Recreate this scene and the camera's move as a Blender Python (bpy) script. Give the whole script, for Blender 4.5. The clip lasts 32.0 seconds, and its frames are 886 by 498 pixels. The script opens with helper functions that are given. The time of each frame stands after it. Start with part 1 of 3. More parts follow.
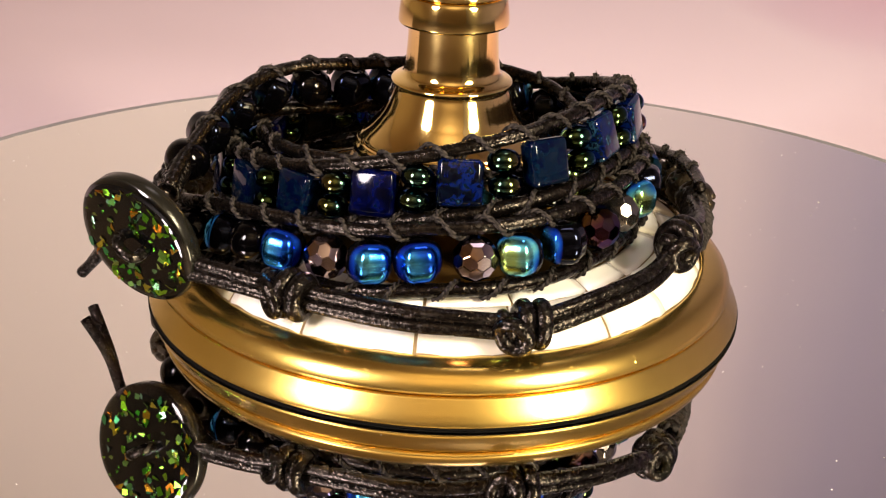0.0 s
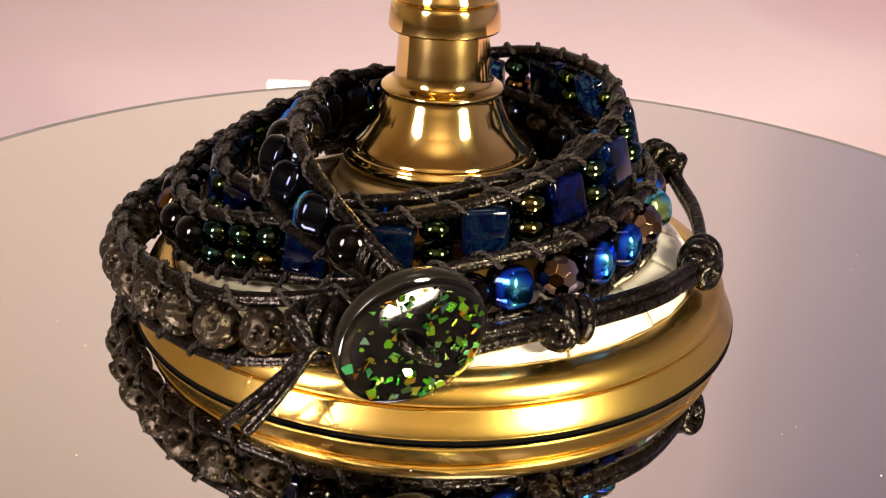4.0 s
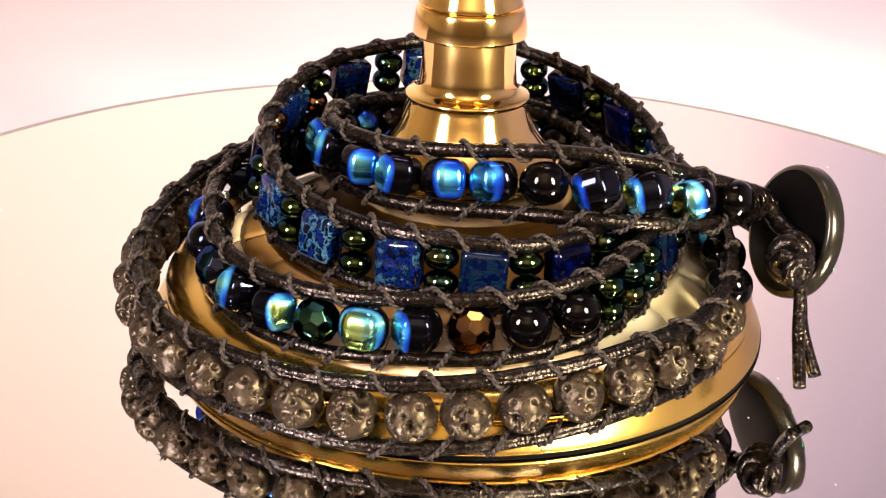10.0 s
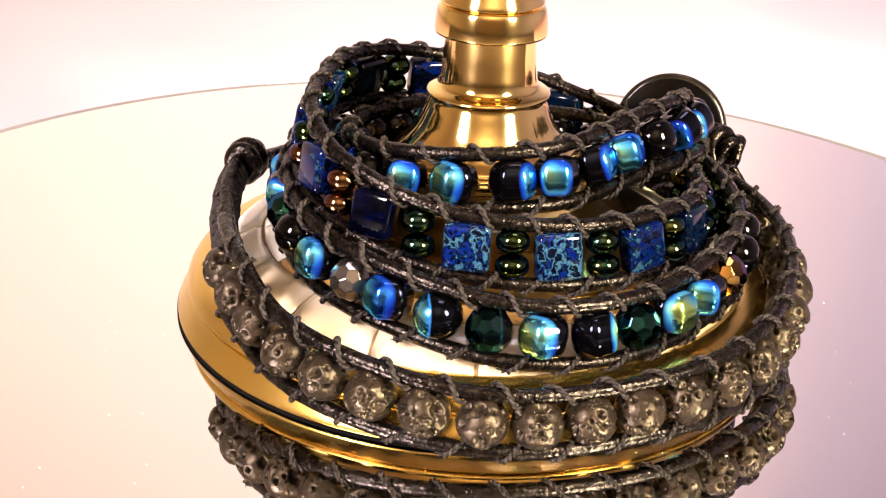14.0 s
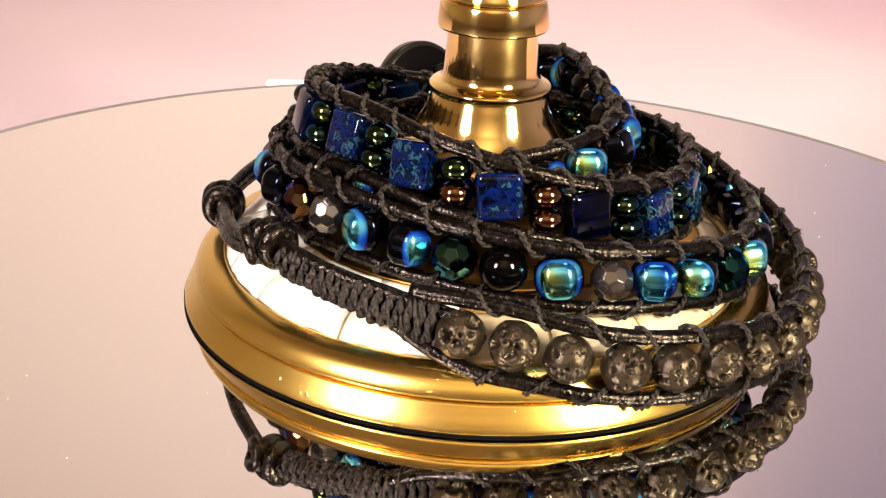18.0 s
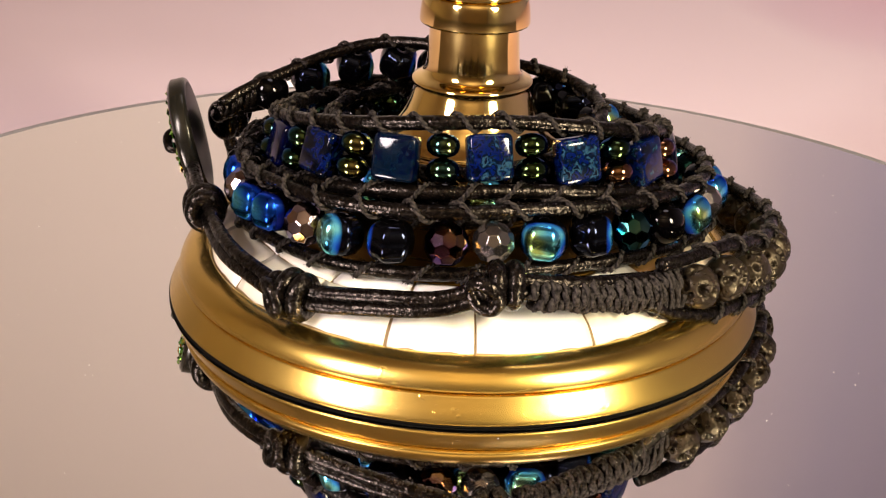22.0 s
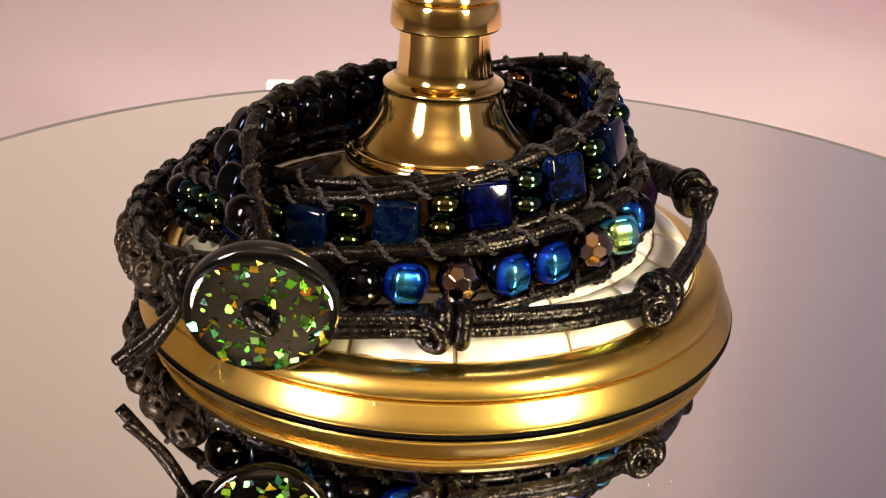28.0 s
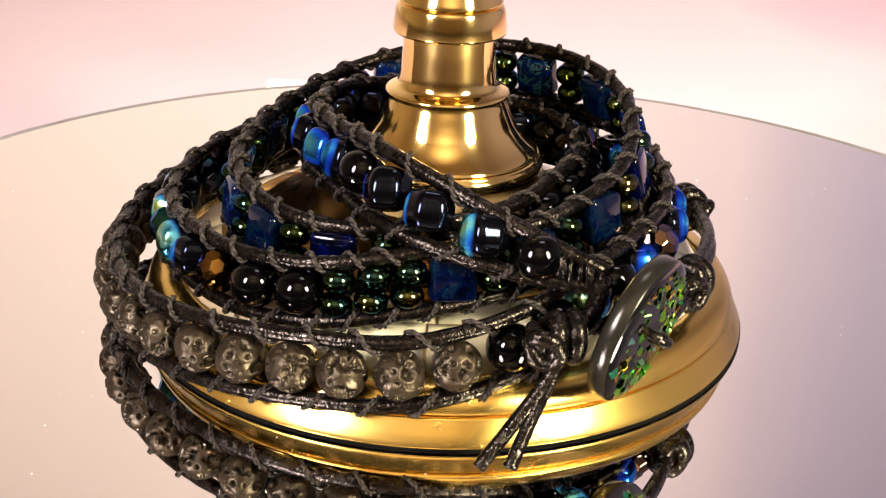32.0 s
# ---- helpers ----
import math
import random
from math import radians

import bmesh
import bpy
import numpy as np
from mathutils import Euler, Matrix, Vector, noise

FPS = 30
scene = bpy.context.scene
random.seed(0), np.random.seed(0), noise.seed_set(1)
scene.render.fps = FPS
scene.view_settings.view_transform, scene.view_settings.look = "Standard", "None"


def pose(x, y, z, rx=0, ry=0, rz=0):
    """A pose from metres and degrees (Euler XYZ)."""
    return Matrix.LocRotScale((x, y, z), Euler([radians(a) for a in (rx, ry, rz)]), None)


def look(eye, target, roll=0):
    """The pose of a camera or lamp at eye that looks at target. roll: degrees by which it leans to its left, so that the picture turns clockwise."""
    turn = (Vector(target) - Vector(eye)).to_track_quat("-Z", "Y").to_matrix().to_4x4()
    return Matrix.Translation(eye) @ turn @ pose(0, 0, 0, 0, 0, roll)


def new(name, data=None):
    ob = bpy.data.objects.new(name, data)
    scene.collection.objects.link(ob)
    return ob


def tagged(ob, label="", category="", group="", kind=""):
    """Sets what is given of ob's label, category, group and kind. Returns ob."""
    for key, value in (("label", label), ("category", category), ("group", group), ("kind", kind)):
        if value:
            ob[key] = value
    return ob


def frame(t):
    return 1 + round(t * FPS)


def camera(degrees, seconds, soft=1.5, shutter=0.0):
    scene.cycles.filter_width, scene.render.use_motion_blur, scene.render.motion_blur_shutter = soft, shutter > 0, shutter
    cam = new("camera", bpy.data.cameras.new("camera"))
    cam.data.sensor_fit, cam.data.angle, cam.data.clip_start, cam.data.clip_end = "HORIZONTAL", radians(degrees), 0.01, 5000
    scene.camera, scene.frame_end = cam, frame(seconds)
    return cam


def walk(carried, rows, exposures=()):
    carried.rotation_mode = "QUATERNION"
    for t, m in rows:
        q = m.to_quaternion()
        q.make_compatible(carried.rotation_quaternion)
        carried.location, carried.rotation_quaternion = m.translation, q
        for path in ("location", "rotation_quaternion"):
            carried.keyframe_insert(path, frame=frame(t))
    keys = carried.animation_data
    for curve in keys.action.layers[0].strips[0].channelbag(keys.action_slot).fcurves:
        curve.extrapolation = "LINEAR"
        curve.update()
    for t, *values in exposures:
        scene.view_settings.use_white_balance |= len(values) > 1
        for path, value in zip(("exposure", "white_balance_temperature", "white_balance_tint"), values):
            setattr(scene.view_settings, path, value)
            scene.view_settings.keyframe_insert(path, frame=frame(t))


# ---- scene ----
MM = 0.001
cam = camera(34.95, 32.0, 1.2)
EYE = Vector((0.0, -0.185, 0.0868))
YAW, PITCH, ROLL = radians(-0.76), radians(-23.45), 2.25
AIM = Vector((math.sin(YAW) * math.cos(PITCH), math.cos(YAW) * math.cos(PITCH), math.sin(PITCH)))
STILL = look(EYE, EYE + AIM, ROLL)
walk(cam, [(0.0, STILL), (32.0, STILL)],
     exposures=[(0.0, -0.82, 6500, 12), (3.5, -0.83, 6500, 11), (6.0, -0.20, 6350, 12), (9.0, 0.02, 6500, 18), (13.0, 0.20, 6500, 18), (16.5, -0.15, 6500, 14), (19.0, -0.61, 6500, 12),
                (21.0, -0.90, 6500, 12), (23.0, -0.95, 6500, 13), (26.0, -0.94, 6500, 12), (29.0, -0.92, 6500, 9), (32.0, -0.22, 6250, 9)])

SPIN = 14.04  # degrees a second, counter-clockwise from above


# ---- light ----
world = bpy.data.worlds.new("room_air")
world.use_nodes = True
world.node_tree.nodes["Background"].inputs[0].default_value = (1.0, 0.86, 0.84, 1)
world.node_tree.nodes["Background"].inputs[1].default_value = 0.01
scene.world = world


def lamp(name, azimuth, elevation, distance, size, watts, colour, spread, tall=1.0):
    """A lamp with a tall oval shade that looks at the candlestick; azimuth counted from the camera's side, to the right."""
    a, e = radians(azimuth), radians(elevation)
    at = Vector((distance * math.sin(a) * math.cos(e), -distance * math.cos(a) * math.cos(e), distance * math.sin(e) + 0.01))
    data = bpy.data.lights.new(name, "AREA")
    data.shape, data.size, data.size_y, data.energy, data.color, data.spread = "ELLIPSE", size, size * tall, watts, colour, radians(spread)
    ob = new(name, data)
    ob.matrix_world = look(at, (0, 0, 0.01))
    return ob


lamp("lamp_cool", -42, 28, 0.55, 0.13, 3.3, (1.0, 0.87, 0.87), 120, 1.8)
lamp("lamp_warm", 44, 28, 0.55, 0.13, 5.0, (1.0, 0.88, 0.63), 120, 1.8)
# added fill, unseen: brightens the wall and paper behind the mirror
wash = lamp("lamp_wall_fill", 180, 60, 0.9, 0.30, 0.85, (0.98, 0.87, 0.92), 100)
wash.matrix_world = look((0.14, 0.24, 1.0), (0.06, 0.38, 0.08))
# added fill, unseen: lights the corner behind the camera for the brass to reflect
room_fill = lamp("lamp_room_fill", 0, 80, 1.2, 0.40, 11.0, (1.0, 0.86, 0.70), 180)
room_fill.matrix_world = look((0.0, -0.8, 0.95), (0.0, -1.3, 1.31))


# ---- materials ----
def material(name, colour, rough=0.5, metal=0.0, **sockets):
    m = bpy.data.materials.new(name)
    m.use_nodes = True
    b = m.node_tree.nodes["Principled BSDF"]
    b.inputs["Base Color"].default_value = (*colour, 1)
    b.inputs["Roughness"].default_value = rough
    b.inputs["Metallic"].default_value = metal
    for key, value in sockets.items():
        b.inputs[key.replace("_", " ")].default_value = value
    return m


class Nodes:
    """Short hand for wiring a material's nodes."""

    def __init__(self, m):
        self.t = m.node_tree
        self.b = self.t.nodes["Principled BSDF"]

    def add(self, kind, **props):
        n = self.t.nodes.new(kind)
        for key, value in props.items():
            if key == "operation":
                n.operation = value
            elif key == "data_type":
                n.data_type = value
            elif key == "feature":
                n.feature = value
            elif key == "blend_type":
                n.blend_type = value
        return n

    def link(self, a, b):
        self.t.links.new(a, b)

    def coords(self, which="Object"):
        return self.add("ShaderNodeTexCoord").outputs[which]

    def noise(self, scale, detail=3.0, rough=0.5, vec=None):
        n = self.add("ShaderNodeTexNoise")
        n.inputs["Scale"].default_value = scale
        n.inputs["Detail"].default_value = detail
        n.inputs["Roughness"].default_value = rough
        self.link(vec if vec else self.coords(), n.inputs["Vector"])
        return n.outputs["Fac"]

    def ramp(self, fac, stops):
        r = self.add("ShaderNodeValToRGB")
        el = r.color_ramp.elements
        while len(el) < len(stops):
            el.new(0.5)
        for e, (p, c) in zip(el, stops):
            e.position, e.color = p, (*c, 1) if len(c) == 3 else c
        self.link(fac, r.inputs["Fac"])
        return r.outputs["Color"]

    def math(self, op, a, b=None):
        n = self.add("ShaderNodeMath", operation=op)
        for i, x in enumerate((a, b)):
            if x is None:
                continue
            if isinstance(x, (int, float)):
                n.inputs[i].default_value = x
            else:
                self.link(x, n.inputs[i])
        return n.outputs[0]

    def bump(self, height, strength=0.3, distance=0.0002):
        n = self.add("ShaderNodeBump")
        n.inputs["Strength"].default_value = strength
        n.inputs["Distance"].default_value = distance
        self.link(height, n.inputs["Height"])
        self.link(n.outputs["Normal"], self.b.inputs["Normal"])

    def to(self, out, socket):
        self.link(out, self.b.inputs[socket])


def grey(v):
    return (v, v, v)


def make_brass(name, colour, rough, cloud, aniso, lacquer, wear):
    """Turned brass: fine grooves run round the axis, so that lights draw out along the profile."""
    m = material(name, colour, rough, 1.0, Anisotropic=aniso, Anisotropic_Rotation=0.25, Coat_Weight=lacquer, Coat_Roughness=0.035, Coat_IOR=1.6)
    n = Nodes(m)
    big = n.noise(60.0, 4.0)
    n.to(n.ramp(big, [(0.3, [c * (1 - cloud) for c in colour]), (0.7, colour)]), "Base Color")
    flat = n.add("ShaderNodeMapping")
    flat.inputs["Scale"].default_value = (1.0, 1.0, 12.0)
    n.link(n.coords(), flat.inputs[0])
    fine = n.noise(40.0, 3.0, 0.5, flat.outputs[0])
    n.to(n.ramp(fine, [(0.3, grey(rough * 0.95)), (0.75, grey(rough * 1.06))]), "Roughness")
    # small dings and scratches
    dings = n.ramp(n.noise(420.0, 2.0, 0.5), [(0.70, grey(0.0)), (0.74, grey(1.0))])
    long_way = n.add("ShaderNodeMapping")
    long_way.inputs["Scale"].default_value = (0.35, 1.0, 3.0)
    n.link(n.coords(), long_way.inputs[0])
    scratch = n.ramp(n.noise(900.0, 1.0, 0.4, long_way.outputs[0]), [(0.74, grey(0.0)), (0.77, grey(1.0))])
    n.bump(n.math("ADD", dings, scratch), wear, 0.00012)
    tangent = n.add("ShaderNodeTangent")
    tangent.direction_type, tangent.axis = "RADIAL", "Z"
    n.link(tangent.outputs[0], n.b.inputs["Tangent"])
    return m


brass = make_brass("polished_brass", (1.0, 0.73, 0.26), 0.10, 0.06, 0.62, 0.3, 0.04)
brass_dark = make_brass("aged_brass", (0.81, 0.545, 0.13), 0.24, 0.22, 0.0, 0.02, 0.3)

# brass for the inner shoulder, shade inside the coils put into its colour
brass_dim = make_brass("shaded_brass", (0.21, 0.112, 0.021), 0.28, 0.3, 0.0, 0.0, 0.3)


def make_leather():
    m = material("black_leather", (0.012, 0.010, 0.009), 0.30, Specular_IOR_Level=0.27, Specular_Tint=(1.0, 0.84, 0.70, 1))
    n = Nodes(m)
    worn = n.noise(420.0, 6.0, 0.7)
    n.to(n.ramp(worn, [(0.42, (0.0008, 0.0006, 0.0005)), (0.60, (0.0026, 0.0018, 0.0015)), (0.78, (0.010, 0.0070, 0.0052))]), "Base Color")
    n.to(n.ramp(n.noise(900.0, 3.0, 0.6), [(0.35, grey(0.17)), (0.65, grey(0.33))]), "Roughness")
    n.to(n.ramp(n.noise(1700.0, 2.0, 0.6), [(0.40, grey(0.12)), (0.68, grey(0.46))]), "Specular IOR Level")
    grain = n.math("ADD", n.noise(2400.0, 1.5, 0.5), n.math("MULTIPLY", n.noise(700.0, 3.0, 0.6), 1.2))
    n.bump(grain, 0.5, 0.00022)
    return m


def make_thread(name, dark, light):
    m = material(name, light, 0.85, Specular_IOR_Level=0.12)
    n = Nodes(m)
    n.to(n.ramp(n.noise(2500.0, 3.0), [(0.35, dark), (0.7, light)]), "Base Color")
    n.bump(n.noise(3500.0, 3.0), 0.6, 0.00012)
    return m


def make_lava():
    m = material("black_lava_stone", (0.05, 0.045, 0.04), 0.42, Specular_IOR_Level=0.38, Specular_Tint=(1.0, 0.82, 0.56, 1))
    n = Nodes(m)
    spots = n.noise(600.0, 5.0, 0.6)
    stone = n.ramp(spots, [(0.35, (0.006, 0.0040, 0.0025)), (0.55, (0.013, 0.0088, 0.0054)), (0.75, (0.025, 0.017, 0.0105))])
    holes = n.add("ShaderNodeTexVoronoi")
    holes.inputs["Scale"].default_value = 1500.0
    n.link(n.coords(), holes.inputs["Vector"])
    pit = n.ramp(holes.outputs["Distance"], [(0.16, grey(0.0)), (0.27, grey(1.0))])
    # shade inside the pits is put into the stone's colour
    pit_shade = n.add("ShaderNodeMix", data_type="RGBA")
    n.link(pit, pit_shade.inputs[0])
    pit_shade.inputs[6].default_value = (0.002, 0.0015, 0.001, 1)
    n.link(stone, pit_shade.inputs[7])
    n.to(pit_shade.outputs[2], "Base Color")
    n.to(n.ramp(n.noise(900.0, 3.0), [(0.3, grey(0.24)), (0.7, grey(0.44))]), "Roughness")
    n.bump(n.math("ADD", n.math("MULTIPLY", n.noise(2200.0, 4.0, 0.65), 0.5), pit), 0.55, 0.00017)
    return m


def make_coated(name, stops, cover, base=(0.0006, 0.0005, 0.0007), rough=0.07, slope=270.0, start=0.0, edge=0.03, vary=0.25):
    """Black glass with a rainbow metal coat on part of the bead."""
    m = material(name, base, rough)
    n = Nodes(m)
    sep = n.add("ShaderNodeSeparateXYZ")
    n.link(n.coords(), sep.inputs[0])
    rnd = n.add("ShaderNodeObjectInfo").outputs["Random"]
    wave = sep.outputs[0]
    side = n.math("ADD", n.math("MULTIPLY", wave, 170.0), 0.5)
    wob = n.math("ADD", side, n.math("MULTIPLY", n.math("SUBTRACT", n.noise(260.0, 2.0), 0.5), 0.07))
    # the coat is thickest in its middle, and its colour follows the thickness
    tint = n.math("ADD", n.math("ADD", n.math("MULTIPLY", wave, slope), start), n.math("MULTIPLY", n.math("SUBTRACT", rnd, 0.55), 0.5))
    tint = n.math("ADD", tint, n.math("MULTIPLY", n.math("SUBTRACT", n.noise(280.0, 1.0), 0.5), vary))
    coat = n.ramp(tint, stops)
    mask = n.ramp(wob, [(cover - edge, grey(0)), (cover + edge, grey(1))])
    mix = n.add("ShaderNodeMix", data_type="RGBA")
    n.link(mask, mix.inputs[0])
    mix.inputs[6].default_value = (*base, 1)
    n.link(coat, mix.inputs[7])
    n.to(mix.outputs[2], "Base Color")
    n.to(mask, "Metallic")
    n.to(n.ramp(mask, [(0.0, grey(min(rough, 0.06))), (1.0, grey(rough))]), "Roughness")
    m.node_tree.nodes["Principled BSDF"].inputs["Specular IOR Level"].default_value = 0.25
    m.node_tree.nodes["Principled BSDF"].inputs["Coat Weight"].default_value = 0.15
    m.node_tree.nodes["Principled BSDF"].inputs["Coat Roughness"].default_value = 0.12
    m.node_tree.nodes["Principled BSDF"].inputs["Specular Tint"].default_value = (0.25, 0.40, 1.0, 1)
    return m


def make_tile(name, mosaic_share, deep=False):
    m = material(name, (0.01, 0.03, 0.2), 0.08)
    n = Nodes(m)
    rnd = n.add("ShaderNodeObjectInfo").outputs["Random"]
    shift = n.add("ShaderNodeVectorMath", operation="ADD")
    n.link(n.coords(), shift.inputs[0])
    comb = n.add("ShaderNodeCombineXYZ")
    n.link(rnd, comb.inputs[0])
    n.link(rnd, comb.inputs[2])
    n.link(comb.outputs[0], shift.inputs[1])
    bend = n.add("ShaderNodeTexNoise")
    bend.inputs["Scale"].default_value = 700.0
    n.link(shift.outputs[0], bend.inputs["Vector"])
    warp = n.add("ShaderNodeVectorMath", operation="MULTIPLY_ADD")
    n.link(bend.outputs["Color"], warp.inputs[0])
    warp.inputs[1].default_value = (0.0012, 0.0012, 0.0012)
    n.link(shift.outputs[0], warp.inputs[2])
    crack = n.add("ShaderNodeTexVoronoi", feature="DISTANCE_TO_EDGE")
    crack.inputs["Scale"].default_value = 1100.0
    n.link(warp.outputs[0], crack.inputs["Vector"])
    spot = n.math("ADD", n.noise(650.0, 4.0, 0.6, warp.outputs[0]), n.math("MULTIPLY", n.math("SUBTRACT", rnd, 0.55), 0.20))
    plain = n.ramp(spot, [(0.38, (0.0001, 0.0003, 0.002)), (0.455, (0.0002, 0.0015, 0.012)), (0.485, (0.0001, 0.0003, 0.002)), (0.53, (0.0002, 0.0008, 0.008)), (0.555, (0.0012, 0.009, 0.022)), (0.59, (0.0001, 0.0003, 0.002)), (0.68, (0.0003, 0.0016, 0.012))])
    if deep:
        plain = n.ramp(spot, [(0.36, (0.0001, 0.0002, 0.001)), (0.52, (0.0001, 0.0003, 0.004)), (0.62, (0.0002, 0.0007, 0.014)), (0.70, (0.0004, 0.0015, 0.03)), (0.78, (0.0003, 0.0025, 0.014))])
    mosaic = n.ramp(spot, [(0.40, (0.0004, 0.0006, 0.003)), (0.455, (0.0006, 0.004, 0.06)), (0.50, (0.001, 0.009, 0.085)), (0.525, (0.0004, 0.0008, 0.004)), (0.575, (0.0006, 0.001, 0.006)), (0.59, (0.004, 0.026, 0.085)), (0.645, (0.03, 0.085, 0.12)), (0.67, (0.0006, 0.001, 0.006))])
    pick = n.add("ShaderNodeMix", data_type="RGBA")
    pick.inputs[0].default_value = mosaic_share
    n.link(plain, pick.inputs[6])
    n.link(mosaic, pick.inputs[7])
    cell = pick.outputs[2]
    lines = n.ramp(crack.outputs["Distance"], [(0.0, (0.02, 0.06, 0.09)), (0.09, (0.004, 0.008, 0.03)), (0.2, (0.2, 0.2, 0.2))])
    mix = n.add("ShaderNodeMix", data_type="RGBA")
    fac = n.ramp(crack.outputs["Distance"], [(0.02, grey(0.10 * mosaic_share)), (0.10, grey(0.0))])
    n.link(fac, mix.inputs[0])
    n.link(cell, mix.inputs[6])
    n.link(lines, mix.inputs[7])
    n.to(mix.outputs[2], "Base Color")
    b = m.node_tree.nodes["Principled BSDF"]
    b.inputs["Specular IOR Level"].default_value = 0.22
    b.inputs["Coat Weight"].default_value = 0.15
    b.inputs["Coat Roughness"].default_value = 0.09
    return m


def make_pearl(name, shade, gloss=0.5):
    m = material(name, (0.80, 0.74, 0.60), 0.22)
    n = Nodes(m)
    rnd = n.add("ShaderNodeObjectInfo").outputs["Random"]
    cloud = n.math("ADD", n.math("MULTIPLY", n.noise(120.0, 4.0), 0.7), n.math("MULTIPLY", rnd, 0.3))
    n.to(n.ramp(cloud, [(p, [c * k for c, k in zip(rgb, shade)]) for p, rgb in ((0.3, (0.78, 0.71, 0.53)), (0.5, (0.88, 0.84, 0.74)), (0.7, (0.90, 0.87, 0.84)))]), "Base Color")
    b = m.node_tree.nodes["Principled BSDF"]
    b.inputs["Coat Weight"].default_value = gloss
    b.inputs["Specular IOR Level"].default_value = min(0.5, gloss + 0.1)
    b.inputs["Coat Roughness"].default_value = 0.1
    n.bump(n.noise(300.0, 3.0), 0.08, 0.0002)
    return m


def make_paper(name):
    """Pink paper, pinker at the right; shade at the left put into its colour."""
    m = material(name, (0.66, 0.52, 0.53), 0.9)
    n = Nodes(m)
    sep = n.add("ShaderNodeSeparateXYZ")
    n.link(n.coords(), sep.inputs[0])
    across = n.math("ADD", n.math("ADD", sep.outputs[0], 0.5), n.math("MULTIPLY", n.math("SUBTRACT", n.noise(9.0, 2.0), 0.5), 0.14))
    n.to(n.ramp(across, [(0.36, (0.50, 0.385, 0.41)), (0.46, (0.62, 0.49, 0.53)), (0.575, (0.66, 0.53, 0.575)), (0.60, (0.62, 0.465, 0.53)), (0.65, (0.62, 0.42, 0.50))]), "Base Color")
    n.bump(n.noise(400.0, 3.0), 0.1, 0.0002)
    return m


def make_wall():
    """Pale wall; warm light on the left and dimmer lilac on the right painted in."""
    m = material("pale_shaded_wall", (0.7, 0.66, 0.72), 0.9)
    n = Nodes(m)
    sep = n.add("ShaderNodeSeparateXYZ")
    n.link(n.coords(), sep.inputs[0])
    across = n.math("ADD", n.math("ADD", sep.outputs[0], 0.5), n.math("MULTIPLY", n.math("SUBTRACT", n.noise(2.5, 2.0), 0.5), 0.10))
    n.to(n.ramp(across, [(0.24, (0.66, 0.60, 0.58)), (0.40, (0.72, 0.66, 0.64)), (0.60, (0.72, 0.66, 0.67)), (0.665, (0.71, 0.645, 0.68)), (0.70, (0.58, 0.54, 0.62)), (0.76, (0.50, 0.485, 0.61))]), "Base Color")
    n.bump(n.noise(400.0, 3.0), 0.1, 0.0002)
    return m


def make_flake():
    m = material("rainbow_foil_flakes", (0.3, 0.6, 0.1), 0.17, 1.0)
    n = Nodes(m)
    isl = n.add("ShaderNodeObjectInfo").outputs["Random"]
    n.to(n.ramp(isl, [(0.0, (0.05, 0.50, 0.03)), (0.3, (0.35, 0.72, 0.04)), (0.48, (0.08, 0.60, 0.28)),
                      (0.62, (0.75, 0.66, 0.06)), (0.76, (0.95, 0.34, 0.03)), (0.88, (0.30, 0.66, 0.05)), (1.0, (0.25, 0.55, 0.60))]), "Base Color")
    return m


leather, lava, tile_glass = make_leather(), make_lava(), make_tile("navy_mottled_glass", 0.07)
tile_mosaic, tile_teal, tile_deep = make_tile("turquoise_mosaic_glass", 1.0), make_tile("teal_mottled_glass", 0.6), make_tile("deep_blue_glass", 0.0, True)
thread = make_thread("grey_waxed_thread", (0.003, 0.0025, 0.0022), (0.052, 0.042, 0.036))
thread_dark = make_thread("black_waxed_thread", (0.004, 0.003, 0.0027), (0.050, 0.041, 0.037))
# greenish and amber shells also carry the bracelet's shade in their colour
pearl, cream_pearl, shaded_olive_pearl, shaded_amber_pearl, flake_foil = make_pearl("mother_of_pearl", (1, 1, 1)), make_pearl("cream_shell", (0.74, 0.64, 0.50), 0.25), make_pearl("shaded_greenish_shell", (0.52, 0.50, 0.37), 0.15), make_pearl("shaded_amber_shell", (0.30, 0.17, 0.06), 0.1), make_flake()
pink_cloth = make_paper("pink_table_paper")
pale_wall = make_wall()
BLUES = [(0.1, (0.004, 0.018, 0.34)), (0.4, (0.010, 0.10, 0.75)), (0.62, (0.06, 0.42, 0.94)), (0.80, (0.20, 0.74, 0.82)), (0.98, (0.52, 0.76, 0.22))]
ab_blue = make_coated("blue_rainbow_glass", BLUES, 0.73, rough=0.20, slope=300.0, start=-0.02, edge=0.10, vary=1.3)
ab_half = make_coated("half_rainbow_glass", BLUES, 0.88, rough=0.20, slope=600.0, start=-0.92, edge=0.07, vary=1.3)
ab_dark = make_coated("black_glass_with_blue_side", BLUES, 0.70, rough=0.22)
black_glass = material("black_glass", (0.0005, 0.0004, 0.0005), 0.06, 0.0, Specular_IOR_Level=0.22)
facet_mixed = make_coated("rainbow_facet_glass", [(0.0, (0.10, 0.06, 0.08)), (0.25, (0.30, 0.18, 0.10)), (0.45, (0.26, 0.20, 0.22)), (0.65, (0.48, 0.40, 0.41)), (0.85, (0.40, 0.29, 0.33)), (1.0, (0.16, 0.09, 0.16))], -0.6, rough=0.07, slope=150.0, start=0.5)
